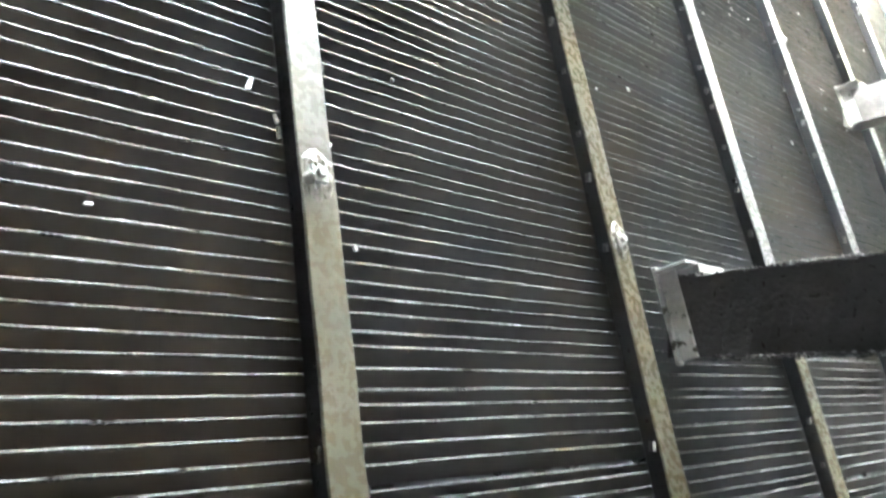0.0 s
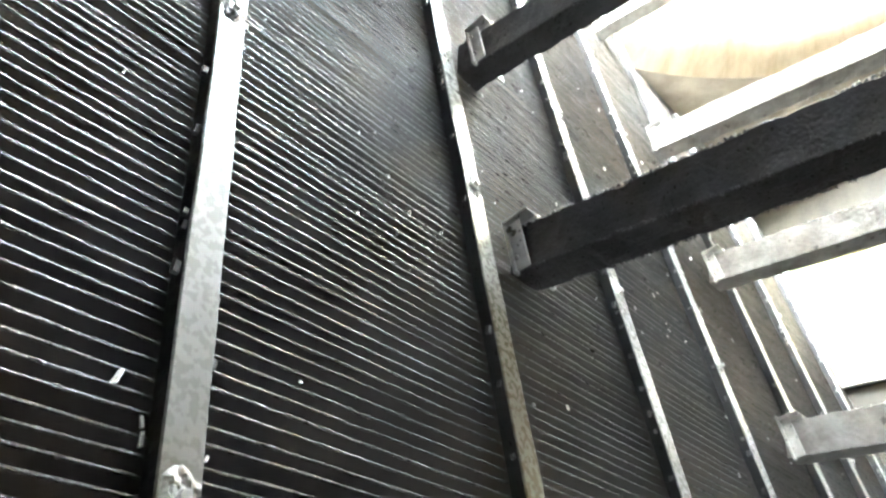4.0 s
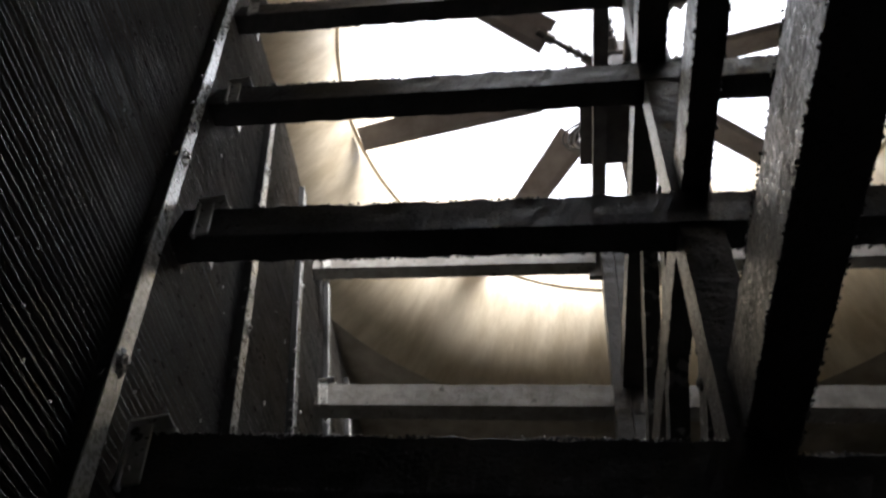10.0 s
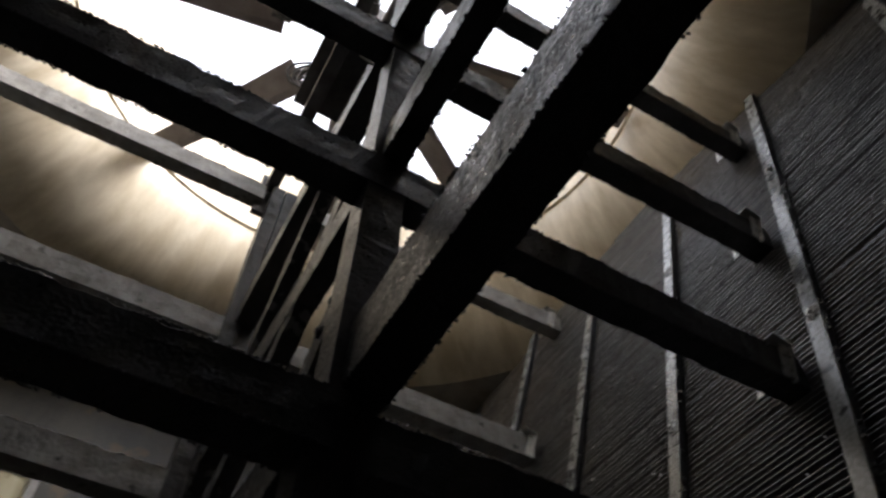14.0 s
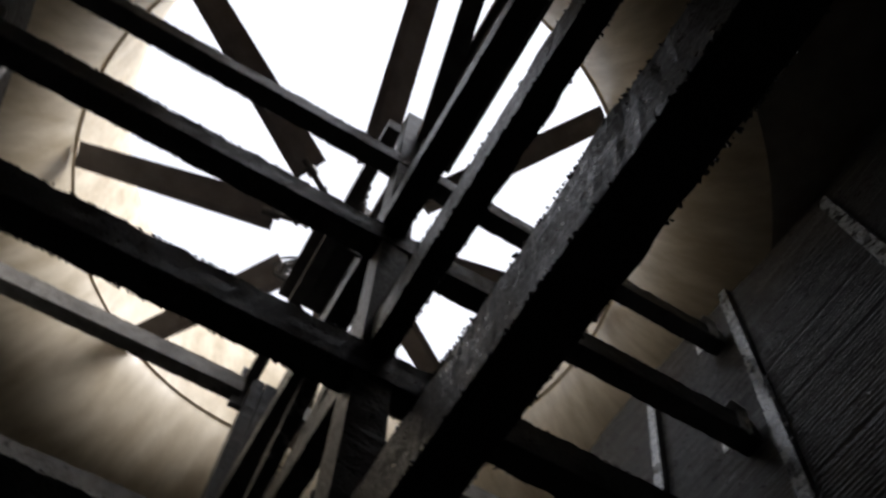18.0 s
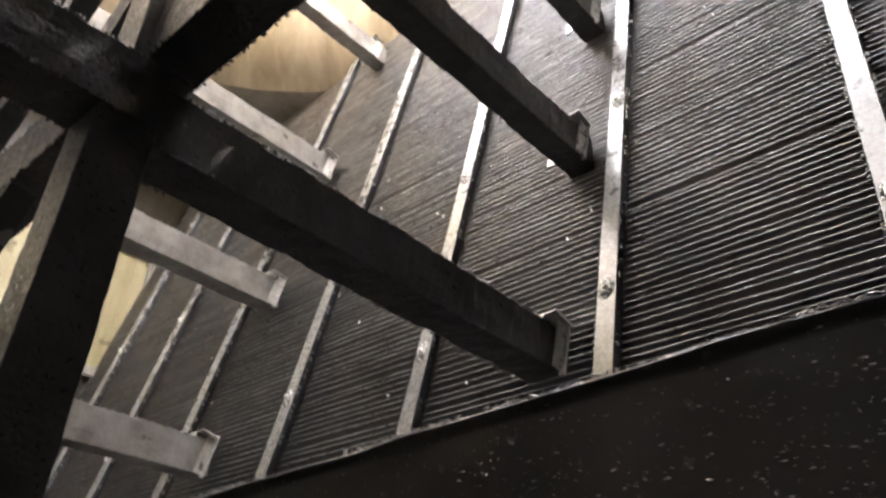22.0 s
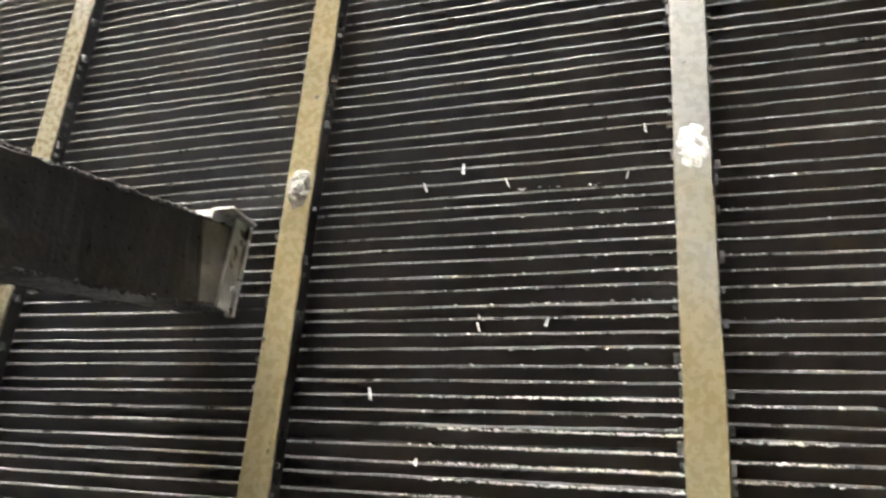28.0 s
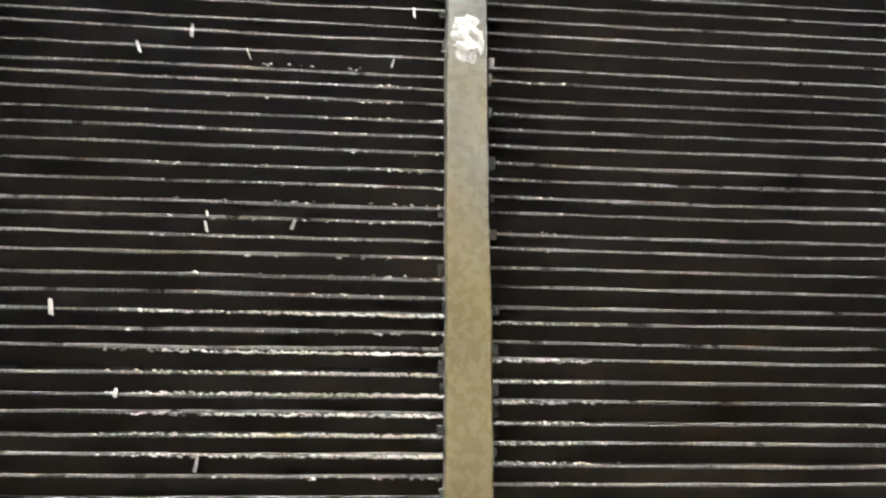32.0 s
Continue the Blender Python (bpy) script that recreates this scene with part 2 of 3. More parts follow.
def mesh(name, verts, faces, mat=None, smooth=False):
    me = bpy.data.meshes.new(name)
    me.from_pydata([tuple(v) for v in verts], [], faces)
    if mat:
        me.materials.append(mat)
    if smooth:
        me.polygons.foreach_set("use_smooth", [True] * len(me.polygons))
    me.update()
    return me


def thing(name, label, category, group="", kind="", at=(0, 0, 0)):
    ob = new(name)
    ob.empty_display_size = 0.1
    ob.location = at
    return tagged(ob, label, category, group, kind)


def box(bm, lo, hi, bevel=0.0):
    m = Matrix.LocRotScale([(a + b) / 2 for a, b in zip(lo, hi)], None, [b - a for a, b in zip(lo, hi)])
    v = bmesh.ops.create_cube(bm, size=1, matrix=m)["verts"]
    if bevel:
        e = {e for x in v for e in x.link_edges}
        bmesh.ops.bevel(bm, geom=list(e), offset=bevel, segments=1, affect="EDGES")
    return bm


def boxed(lo, hi, bevel=0.0):
    return box(bmesh.new(), lo, hi, bevel)


def crusty(name, p0, p1, w, h, mat, amp=0.008, freq=9.0, step=0.028, side=None, ragged=0.0, side_n=4, smooth=False):
    """A worn bar from p0 to p1 (middle line), w across and h high, with uneven faces, rounded arrises and lumps."""
    p0, p1 = Vector(p0), Vector(p1)
    d = (p1 - p0).normalized()
    up = Vector(side) if side else (Vector((0, 0, 1)) if abs(d.z) < 0.9 else Vector((0, 1, 0)))
    ac = d.cross(up).normalized()
    up = ac.cross(d).normalized()
    ring = []
    for k in range(4):
        for i in range(side_n):
            f = -1 + 2 * (i + 0.5) / side_n
            f = max(-0.975, min(0.975, f * 1.3))
            ring.append([(f, 1), (1, -f), (-f, -1), (-1, f)][k])
    n = max(2, int((p1 - p0).length / step))
    verts, faces, c = [], [], len(ring)
    for i in range(n + 1):
        base = p0.lerp(p1, i / n)
        for a, b in ring:
            q = base + ac * (a * w / 2) + up * (b * h / 2)
            out = (ac * a + up * b).normalized()
            s = noise.noise(q * freq) + 0.6 * noise.noise(q * freq * 2.7) + (0.4 * max(0.0, noise.noise(q * freq * 6.1)) if ragged and not smooth else 0.0)
            lump = max(0.0, noise.noise(q * 5.3 + Vector((7, 3, 1))) - 0.25) * ragged * (1.0 if b > 0.8 or b < -0.8 else 0.3)
            flat = 0.3 if smooth and abs(b) < 0.9 else 1.0     # a smooth bar is worn on its top and bottom edges
            verts.append(q + out * (s * amp + lump) * flat)
    for i in range(n):
        for j in range(c):
            faces.append((i * c + j, i * c + (j + 1) % c, (i + 1) * c + (j + 1) % c, (i + 1) * c + j))
    faces.append(tuple(reversed(range(c))))
    faces.append(tuple(range(n * c, n * c + c)))
    me = mesh(name, verts, [tuple(reversed(f)) for f in faces], mat, smooth)
    if smooth:                        # the four arrises stay crisp
        for p in me.polygons:
            if p.index >= n * c or p.index % c % side_n == side_n - 1:
                p.use_smooth = False
    return me


# ---------------------------------------------------------------- the plan (metres)
SLOPE = 0.2324
FACE0 = 1.714 - SLOPE * 2.077          # inner face of the wall posts at floor level
POST_Y = [-3.73, -2.545, -1.357, -0.17, 0.97, 2.12, 3.32, 4.42, 5.52]
WALL_Y0, WALL_Y1 = -4.9, 6.2
DECK_Z = 8.12
WALL_TOP = 8.95
POST_DEEP, POST_WIDE = 0.06, 0.10
LEVELS = [1.96, 3.495, 4.83, 6.185]     # tops of the cross beams of the near frame
CX = -0.02                             # the middle columns
HUB = Vector((0.02, 1.52, 9.3))
FAN_R = 2.88
PITCH = 0.042


def face(z, off=0.0):
    """Distance of the sloping wall's post face from the middle, at height z."""
    return FACE0 + SLOPE * z + off


# ---------------------------------------------------------------- structure
basin = part("floor", boxed((-2.2, WALL_Y0 - 0.3, -0.2), (2.2, WALL_Y1 + 0.3, 0.0)), WET)
tagged(basin, "wet dark basin floor under the fan chamber", "floor", kind="structure")

walls = {}
for sg, name in ((-1, "wall_west"), (1, "wall_east")):
    z0, z1 = 0.0, 9.6
    v = []
    for y in (WALL_Y0, WALL_Y1 + 0.15):
        for z, off in ((z0, 0.135), (z1, 0.135), (z1, 0.40), (z0, 0.40)):
            v.append((sg * face(z, off), y, z))
    f = [(0, 1, 2, 3), (7, 6, 5, 4), (0, 4, 5, 1), (1, 5, 6, 2), (2, 6, 7, 3), (3, 7, 4, 0)]
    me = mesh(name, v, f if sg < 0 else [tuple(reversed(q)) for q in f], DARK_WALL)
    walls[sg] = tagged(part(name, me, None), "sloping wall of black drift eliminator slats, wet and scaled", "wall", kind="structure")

# the south end is unseen, kept dark and opaque to shut light out
for y0, y1, name, mat in ((WALL_Y1, WALL_Y1 + 0.05, "wall_north", PANEL), (WALL_Y0 - 0.2, WALL_Y0, "wall_south", DARK_WALL)):
    v = [(s * face(z, 0.4), y, z) for y in (y0, y1) for s, z in ((-1, 0), (1, 0), (1, 9.6), (-1, 9.6))]
    f = [(0, 1, 2, 3), (7, 6, 5, 4), (0, 4, 5, 1), (1, 5, 6, 2), (2, 6, 7, 3), (3, 7, 4, 0)]
    tagged(part(name, mesh(name, v, f, mat), None), "end wall, stained translucent fibreglass sheets north, unseen dark light block south", "wall", kind="structure")

# fan deck with the round inlet
BELL_R = 3.9
N = 96
v, f = [], []
for i in range(N):
    a = 2 * math.pi * i / N
    c, s = math.cos(a), math.sin(a)
    far = min(((3.42 - HUB.x) if c > 0 else (3.42 + HUB.x)) / max(abs(c), 1e-6), ((WALL_Y1 + 0.05 - HUB.y) if s > 0 else (HUB.y - WALL_Y0 + 0.2)) / max(abs(s), 1e-6))
    r0, r1 = min(BELL_R, far), max(far, BELL_R + 0.01)
    for r, z in ((r0, DECK_Z), (r1, DECK_Z), (r1, DECK_Z + 0.12), (r0, DECK_Z + 0.12)):
        v.append((HUB.x + r * c, HUB.y + r * s, z))
for i in range(N):
    j = (i + 1) % N
    for k in range(4):
        f.append((4 * i + k, 4 * i + (k + 1) % 4, 4 * j + (k + 1) % 4, 4 * j + k))
tagged(part("ceiling", mesh("ceiling", v, f, DECK), None), "dark stained underside of the fan deck round the inlet", "ceiling", kind="structure")

# unseen ring added above the deck; blocks sky light behind the inlet
v, f = [], []
for i in range(48):
    a = 2 * math.pi * i / 48
    for r, z in ((2.965, 9.5), (7.5, 9.5), (7.5, 9.56), (2.965, 9.56)):
        v.append((HUB.x + r * math.cos(a), HUB.y + r * math.sin(a), z))
for i in range(48):
    j = (i + 1) % 48
    for k in range(4):
        f.append((4 * i + k, 4 * i + (k + 1) % 4, 4 * j + (k + 1) % 4, 4 * j + k))
tagged(part("roof", mesh("roof", v, f, DECK), None), "unseen ring round the stack, added to keep sky light off the inlet", "roof", kind="structure")

# fan stack: eased inlet, throat and flared upper barrel
prof = [(BELL_R, DECK_Z), (3.68, 8.22), (3.46, 8.36), (3.26, 8.55), (3.10, 8.78), (2.99, 9.02), (2.93, 9.2), (FAN_R + 0.03, 9.36)]
prof += [(FAN_R + 0.04, 9.75), (FAN_R + 0.08, 10.2), (FAN_R + 0.15, 10.8), (FAN_R + 0.25, 11.5)]
stack = thing("fan_stack", "beige fibreglass fan stack with streaked eased inlet", "fan stack", at=(HUB.x, HUB.y, DECK_Z))

for q in range(8):
    v, f = [], []
    for r, z in prof:
        for thick in (0.0, 0.035):
            for i in range(13):
                a = 2 * math.pi * (q + i / 12) / 8
                rr = r + thick + 0.012 * noise.noise(Vector((math.cos(a) * 3, math.sin(a) * 3, z * 1.2)))
                v.append((rr * math.cos(a), rr * math.sin(a), z - DECK_Z + 0.0))
    P = len(prof)
    for i in range(P - 1):
        for j in range(12):
            a, b = i * 26 + j, (i + 1) * 26 + j
            f.append((a, b, b + 1, a + 1))
            f.append((a + 13, a + 14, b + 14, b + 13))
    for j in range(12):
        f.append(((P - 1) * 26 + j, (P - 1) * 26 + 13 + j, (P - 1) * 26 + 14 + j, (P - 1) * 26 + 1 + j))
    part("stack_panel", mesh("stack_panel", v, f, SHROUD, True), None, stack)
# the joint at the throat
v, f = [], []
for i in range(N):
    a = 2 * math.pi * i / N
    for r, z in ((FAN_R + 0.05, 9.32), (FAN_R + 0.005, 9.345), (FAN_R + 0.005, 9.385), (FAN_R + 0.05, 9.41)):
        v.append((r * math.cos(a), r * math.sin(a), z - DECK_Z + 0.008 * noise.noise(Vector((math.cos(a) * 9, math.sin(a) * 9, z)))))
for i in range(N):
    j = (i + 1) % N
    for k in range(3):
        f.append((4 * i + k, 4 * i + k + 1, 4 * j + k + 1, 4 * j + k))
part("throat_flange", mesh("throat_flange", v, f, SHROUD), None, stack, "lapped joint between stack and inlet")

# ---------------------------------------------------------------- fan
fan = thing("cooling_fan", "large idle eight-bladed fan seen from below", "fan", at=HUB)
bm = bmesh.new()
bmesh.ops.create_cone(bm, cap_ends=True, segments=24, radius1=0.30, radius2=0.34, depth=0.16, matrix=Matrix.Translation((0, 0, 0)))
bmesh.ops.create_cone(bm, cap_ends=True, segments=20, radius1=0.16, radius2=0.2, depth=0.14, matrix=Matrix.Translation((0, 0, -0.14)))
part("hub", bm, STEEL, fan)


def fan_blade_mesh():
    v, f, n = [], [], 12
    for i in range(n + 1):
        r = 0.82 + (FAN_R - 0.02 - 0.82) * i / n
        chord = 0.36 - 0.09 * i / n
        tw = radians(24 - 13 * i / n)
        for x, z in ((-0.5, 0), (-0.25, 0.045), (0.1, 0.055), (0.5, 0.0), (0.1, 0.0), (-0.25, -0.008)):
            xx, zz = x * chord, z * (1.0 if i < n else 0.7)
            v.append((r, xx * math.cos(tw) - zz * math.sin(tw), xx * math.sin(tw) + zz * math.cos(tw)))
    for i in range(n):
        for j in range(6):
            f.append((6 * i + j, 6 * i + (j + 1) % 6, 6 * i + 6 + (j + 1) % 6, 6 * i + 6 + j))
    f += [tuple(range(5, -1, -1)), tuple(range(6 * n, 6 * n + 6))]
    return mesh("blade", v, f, FAN)


def shank_mesh():
    bm = bmesh.new()
    turn = Matrix.Rotation(math.pi / 2, 4, "Y")
    for a, b, r in ((0.26, 0.95, 0.035), (0.30, 0.42, 0.06), (0.46, 0.5, 0.055), (0.56, 0.6, 0.055), (0.76, 0.86, 0.06)):
        bmesh.ops.create_cone(bm, cap_ends=True, segments=10, radius1=r, radius2=r, depth=b - a, matrix=Matrix.Translation(((a + b) / 2, 0, 0)) @ turn)
    me = bpy.data.meshes.new("shank")
    bm.to_mesh(me)
    bm.free()
    me.materials.append(STEEL)
    return me


bl, sk = fan_blade_mesh(), shank_mesh()
for i in range(8):
    b = part("blade", bl, None, fan)
    b.rotation_euler = (0, 0, radians(168 + 45 * i))
    part("shank", sk, None, b)

# ---------------------------------------------------------------- wall posts


def post(sg, y, n):
    """An upright strip on the sloping wall with splice bolts at the beam levels and rows of spacer teeth."""
    t = thing("wall_post", "tan fibreglass wall post, painted paler above for scale and sky sheen, bolted through the slats", "post", "posts along the slatted walls", at=(sg * face(0), y, 0))
    top = 8.3 if abs(y - HUB.y) < 2.2 else DECK_Z - 0.3
    rows_, v, f = int(top / 0.08), [], []
    for i in range(rows_ + 1):
        z = top * i / rows_
        for a, d in ((-0.5, 0.058), (-0.5, 0.006), (-0.46, 0.0), (0.46, 0.0), (0.5, 0.006), (0.5, 0.058)):
            q = Vector((d * sg, a * POST_WIDE, z))
            w = noise.noise(Vector((n * 3.1 + a, y, z * 6))) * 0.003 + noise.noise(Vector((n + a * 2, y, z * 1.4))) * 0.004
            v.append((q.x + sg * SLOPE * z + 0.4 * w, q.y + w, z))
    for i in range(rows_):
        for j in range(5):
            f.append((6 * i + j, 6 * i + 6 + j, 6 * i + 7 + j, 6 * i + 1 + j) if sg < 0 else (6 * i + j, 6 * i + 1 + j, 6 * i + 7 + j, 6 * i + 6 + j))
    me = mesh("strip", v, f, ((POST if n == 3 else POST_OLIVE if n > 3 else POST_PALE) if sg > 0 else (POST_OLIVE if n == 3 else POST_OLIVE_PALE)))
    # side faces painted near black: the shaded gap beside the post
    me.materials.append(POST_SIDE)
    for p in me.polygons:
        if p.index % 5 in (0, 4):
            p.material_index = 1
    part("strip", me, None, t)
    lean = Matrix.Rotation(sg * math.atan(SLOPE), 4, "Y")
    for lv in (2.077, 3.66, 5.04, 6.78):
        bm = bmesh.new()
        g = bmesh.ops.create_grid(bm, x_segments=10, y_segments=16, size=0.5)["verts"]
        for q in g:
            a, b = q.co.x, q.co.y
            rim = math.hypot(a * 1.8, b * 2.0) + (0.3 if n == 2 and sg > 0 and lv < 3 else 0.15) * noise.noise(Vector((a * 5 + n * 7, b * 6 + lv, sg * 3.0)))
            blob = max(0.0, min(1.0, (1.0 - rim) * 2.2))
            hgt = blob * (0.013 + 0.016 * noise.noise(Vector((a * 5 + n, b * 7 + lv, sg * 3.0))))
            q.co = Vector((-sg * (hgt * (0.6 if n == 2 and sg > 0 and lv < 3 else 1.0) - 0.004), a * 0.09, b * 0.16 + (0.03 if n == 2 and sg > 0 and lv < 3 else 0.0)))
        # one east post has its wet glare painted as a white patch
        white = n == 2 and sg > 0 and lv < 3
        pl = part("splice", bm, GLARE if white else SPLICE, t, "white patch painted as wet glare" if white else "crusted splice on the post")
        pl.matrix_basis = Matrix.Translation((sg * SLOPE * lv, 0, lv)) @ lean
        if white:
            continue
        bm = bmesh.new()
        box(bm, (-0.012, -0.024, -0.024), (0.012, 0.024, 0.024), 0.004)
        bmesh.ops.create_cone(bm, cap_ends=True, segments=6, radius1=0.014, radius2=0.013, depth=0.03, matrix=Matrix.Translation((-sg * 0.012, 0, 0)) @ Matrix.Rotation(math.pi / 2, 4, "Y"))
        part("bolt", bm, BRACKET, pl)
    bm = bmesh.new()
    z = 0.2
    while z < 6.5:
        for s in (-1, 1):
            if random.random() < ((0.55 if z < 4 else 0.4) if sg > 0 else 0.2):
                hgt, dp = random.uniform(0.012, 0.032), random.uniform(0.006, 0.017)
                yy = s * (POST_WIDE / 2 + dp / 2 + 0.001)
                box(bm, (sg * (SLOPE * z + 0.022) - 0.008, yy - dp / 2, z - hgt / 2), (sg * (SLOPE * z + 0.022) + 0.008, yy + dp / 2, z + hgt / 2))
        z += PITCH
    tagged(part("spacer_comb", bm, LIP, t, "small scaled spacer teeth along the post edges"), kind="stuff")
    return t


for sg in (-1, 1):
    for n, y in enumerate(POST_Y):
        post(sg, y, n)

# ---------------------------------------------------------------- beams and columns


def bracket(t, sg, z_top, h, y0, y1, loc, inset=-0.06):
    """The end shoe of a cross beam: plate on the wall, flange over the top and a tab behind."""
    x = face(z_top - h / 2) + inset
    lean = Matrix.Translation(Vector((sg * x, 0, z_top - h / 2)) - Vector(loc)) @ Matrix.Rotation(sg * math.atan(SLOPE), 4, "Y")
    bm = bmesh.new()
    box(bm, (-0.008, y0 - 0.035, -h / 2 - 0.03), (0.008, y0 - 0.004, h / 2 + 0.04), 0.003)
    box(bm, (min(-sg * 0.07, -sg * 0.006), y0 - 0.022, -h / 2 - 0.02), (max(-sg * 0.07, -sg * 0.006), y0 - 0.012, h / 2 + 0.02), 0.003)
    box(bm, (min(-sg * 0.14, -sg * 0.006), y0 + 0.01, h / 2 - 0.02), (max(-sg * 0.14, -sg * 0.006), y1 - 0.02, h / 2 + 0.012), 0.003)
    box(bm, (min(0, -sg * 0.13), y0 - 0.05, h / 2 + 0.012), (max(0, -sg * 0.13), y0 + 0.03, h / 2 + 0.022), 0.002)
    box(bm, (-0.010, y1 + 0.012, -h / 2 + 0.03), (0.010, y1 + 0.075, h / 2 + 0.03), 0.003)
    b = part("bracket", bm, BRACKET, t, "scaled metal end bracket")
    b.matrix_basis = lean
    for dz in (-0.3, 0.3):
        bm = bmesh.new()
        bmesh.ops.create_cone(bm, cap_ends=True, segments=6, radius1=0.010, radius2=0.009, depth=0.016, matrix=Matrix.Translation((-sg * 0.02, y0 - 0.026, dz * h)) @ Matrix.Rotation(math.pi / 2, 4, "Y"))
        part("bolt", bm, BRACKET, b)


def cross_beam(z_top, h, y0, y1, mat, ragged=0.0, label="", x0=None, x1=None, amp=0.008, inset=-0.06):
    zc = z_top - h / 2
    tail = 0.05 if inset < -0.05 else inset + 0.02
    xa = -face(zc) - tail if x0 is None else x0
    xb = face(zc) + tail if x1 is None else x1
    loc = (0, (y0 + y1) / 2, zc)
    t = thing("cross_beam", label, "beam", "cross beams between the slatted walls", at=loc)
    part("beam", crusty("beam", (xa, 0, 0), (xb, 0, 0), y1 - y0, h, mat, amp=amp, ragged=ragged), None, t)
    for sg, own in ((-1, x0 is None), (1, x1 is None)):
        if own:
            bracket(t, sg, z_top, h, y0, y1, loc, inset)
    sd = int(z_top * 100 + y0 * 10)
    for y, z, k in ((y0, z_top, 1), (y1, z_top, 2), (y0, z_top - h, 3), (y1, z_top - h, 4)):
        crust_line(t, (xa + 0.05, y, z), (xb - 0.05, y, z), 520, 0.010, mat, sd + k)
    if y0 < 1:
        crust_line(t, (xa + 0.05, y0, z_top + 0.004), (xb - 0.05, y0, z_top + 0.004), 420, 0.006, CRUMB, sd + 9, label="whitish crust and painted wet highlights on the upper edge", gap=0.25)
    return t


def crust_line(t, p0, p1, count, size, mat, seed, spread=0.004, label="", gap=0.0):
    """Lumps of crust clinging in clusters along an arris from p0 to p1, in the world."""
    rnd = random.Random(seed)
    p0, p1 = Vector(p0), Vector(p1)
    V, F = [], []
    for k in range(count):
        c = p0.lerp(p1, rnd.random())
        if noise.noise(c * 3.1 + Vector((seed, 0, 0))) < rnd.uniform(-0.5, 0.5) + gap:
            continue
        c = c + Vector((rnd.uniform(-1, 1), rnd.uniform(-1, 1), rnd.uniform(-0.6, 0.6))) * spread - t.location
        a, n = size * rnd.uniform(0.35, 1.0), len(V)
        e = Euler((rnd.uniform(0, 6.3), rnd.uniform(0, 6.3), rnd.uniform(0, 6.3))).to_matrix()
        for q in ((1.2, 0, 0), (-1, 0, 0.2), (0, 0.8, 0), (0, -1, 0), (0, 0.1, 0.7), (0.1, 0, -0.8)):
            V.append(c + e @ Vector(q) * a)
        F += [(n, n + 2, n + 4), (n + 2, n + 1, n + 4), (n + 1, n + 3, n + 4), (n + 3, n, n + 4), (n + 2, n, n + 5), (n + 1, n + 2, n + 5), (n + 3, n + 1, n + 5), (n, n + 3, n + 5)]
    tagged(part("crust", mesh("crust", V, F, mat), None, t, label), kind="stuff")


LB = "sooty black timber cross beam with scaled metal end brackets"
cross_beam(LEVELS[0], 0.27, 0.0, 0.2, TIMBER, 0.01, LB, x1=-0.14, inset=-0.02)
low = cross_beam(1.975, 0.255, 0.0, 0.2, TIMBER, 0.01, LB, x0=0.0, inset=-0.03)
part("side_plate", boxed((1.46, -0.108, -0.12), (1.585, -0.101, 0.12), 0.002), PLATE, low, "pale scaled plate on the beam end")
low.rotation_euler = (0, radians(3.0), 0)
low.location.z += 0.055
LR = "black timber cross beam with crusted ragged top edge"
cross_beam(LEVELS[1], 0.205, 0.0, 0.185, TIMBER, 0.03, LR, x1=-0.02, inset=-0.02)
cross_beam(3.48, 0.21, 0.035, 0.215, TIMBER, 0.03, LR, x0=0.0, inset=-0.02)
cross_beam(LEVELS[2], 0.22, 0.0, 0.15, TIMBER, 0.012, LB)
cross_beam(LEVELS[3], 0.22, 0.0, 0.15, TIMBER, 0.01, LB)
cross_beam(7.70, 0.21, 0.0, 0.15, TIMBER, 0.0, LB)
LG = "grey scale-covered timber cross beam of the far frame"
for z in (1.96, 3.48, 4.83, 6.24):
    cross_beam(z, 0.225, 2.76, 2.93, GREY, 0.012, LG, inset=-0.03)
cross_beam(8.03, 0.21, 2.76, 2.91, GREY, 0.012, LG, x1=-0.27)
cross_beam(8.03, 0.21, 2.76, 2.91, GREY, 0.012, LG, x0=0.26)


def bar(name, label, category, p0, p1, w, h, mat, group="", side=None, amp=0.006, ragged=0.0, part_name="body", **fine):
    mid = (Vector(p0) + Vector(p1)) / 2
    t = thing(name, label, category, group, at=mid)
    part(part_name, crusty(part_name, Vector(p0) - mid, Vector(p1) - mid, w, h, mat, amp=amp, side=side, ragged=ragged, **fine), None, t)
    return t


bar("middle_column", "square black crusted timber column of the near frame", "column", (-0.07, 0.09, 0), (-0.07, 0.09, 3.5), 0.165, 0.17, TIMBER, "middle columns", amp=0.003, ragged=0.006)
upper = bar("middle_column", "square black crusted timber column of the near frame", "column", (-0.03, 0.09, 3.5), (-0.03, 0.09, 9.1), 0.175, 0.17, TIMBER, "middle columns", amp=0.004, ragged=0.008)
bm = bmesh.new()
tri = [bm.verts.new((dx, dy, dz)) for dy in (0.0, 0.012) for dx, dz in ((0.0, 0.0), (-0.12, 0.05), (0.0, 0.12))]
for q in ((0, 1, 2), (5, 4, 3), (0, 3, 4, 1), (1, 4, 5, 2), (2, 5, 3, 0)):
    bm.faces.new([tri[i] for i in q])
part("gusset", bm, GREY, upper, "pale corner plate").location = Vector((-0.115, 0.30, 6.24)) - upper.location
for x, w in ((-0.155, 0.12), (0.012, 0.20)):
    bar("middle_column", "tall brown-grey timber column of the far frame", "column", (x, 2.84, 0), (x, 2.84, 8.05), w, 0.2, TIMBER, "middle columns")

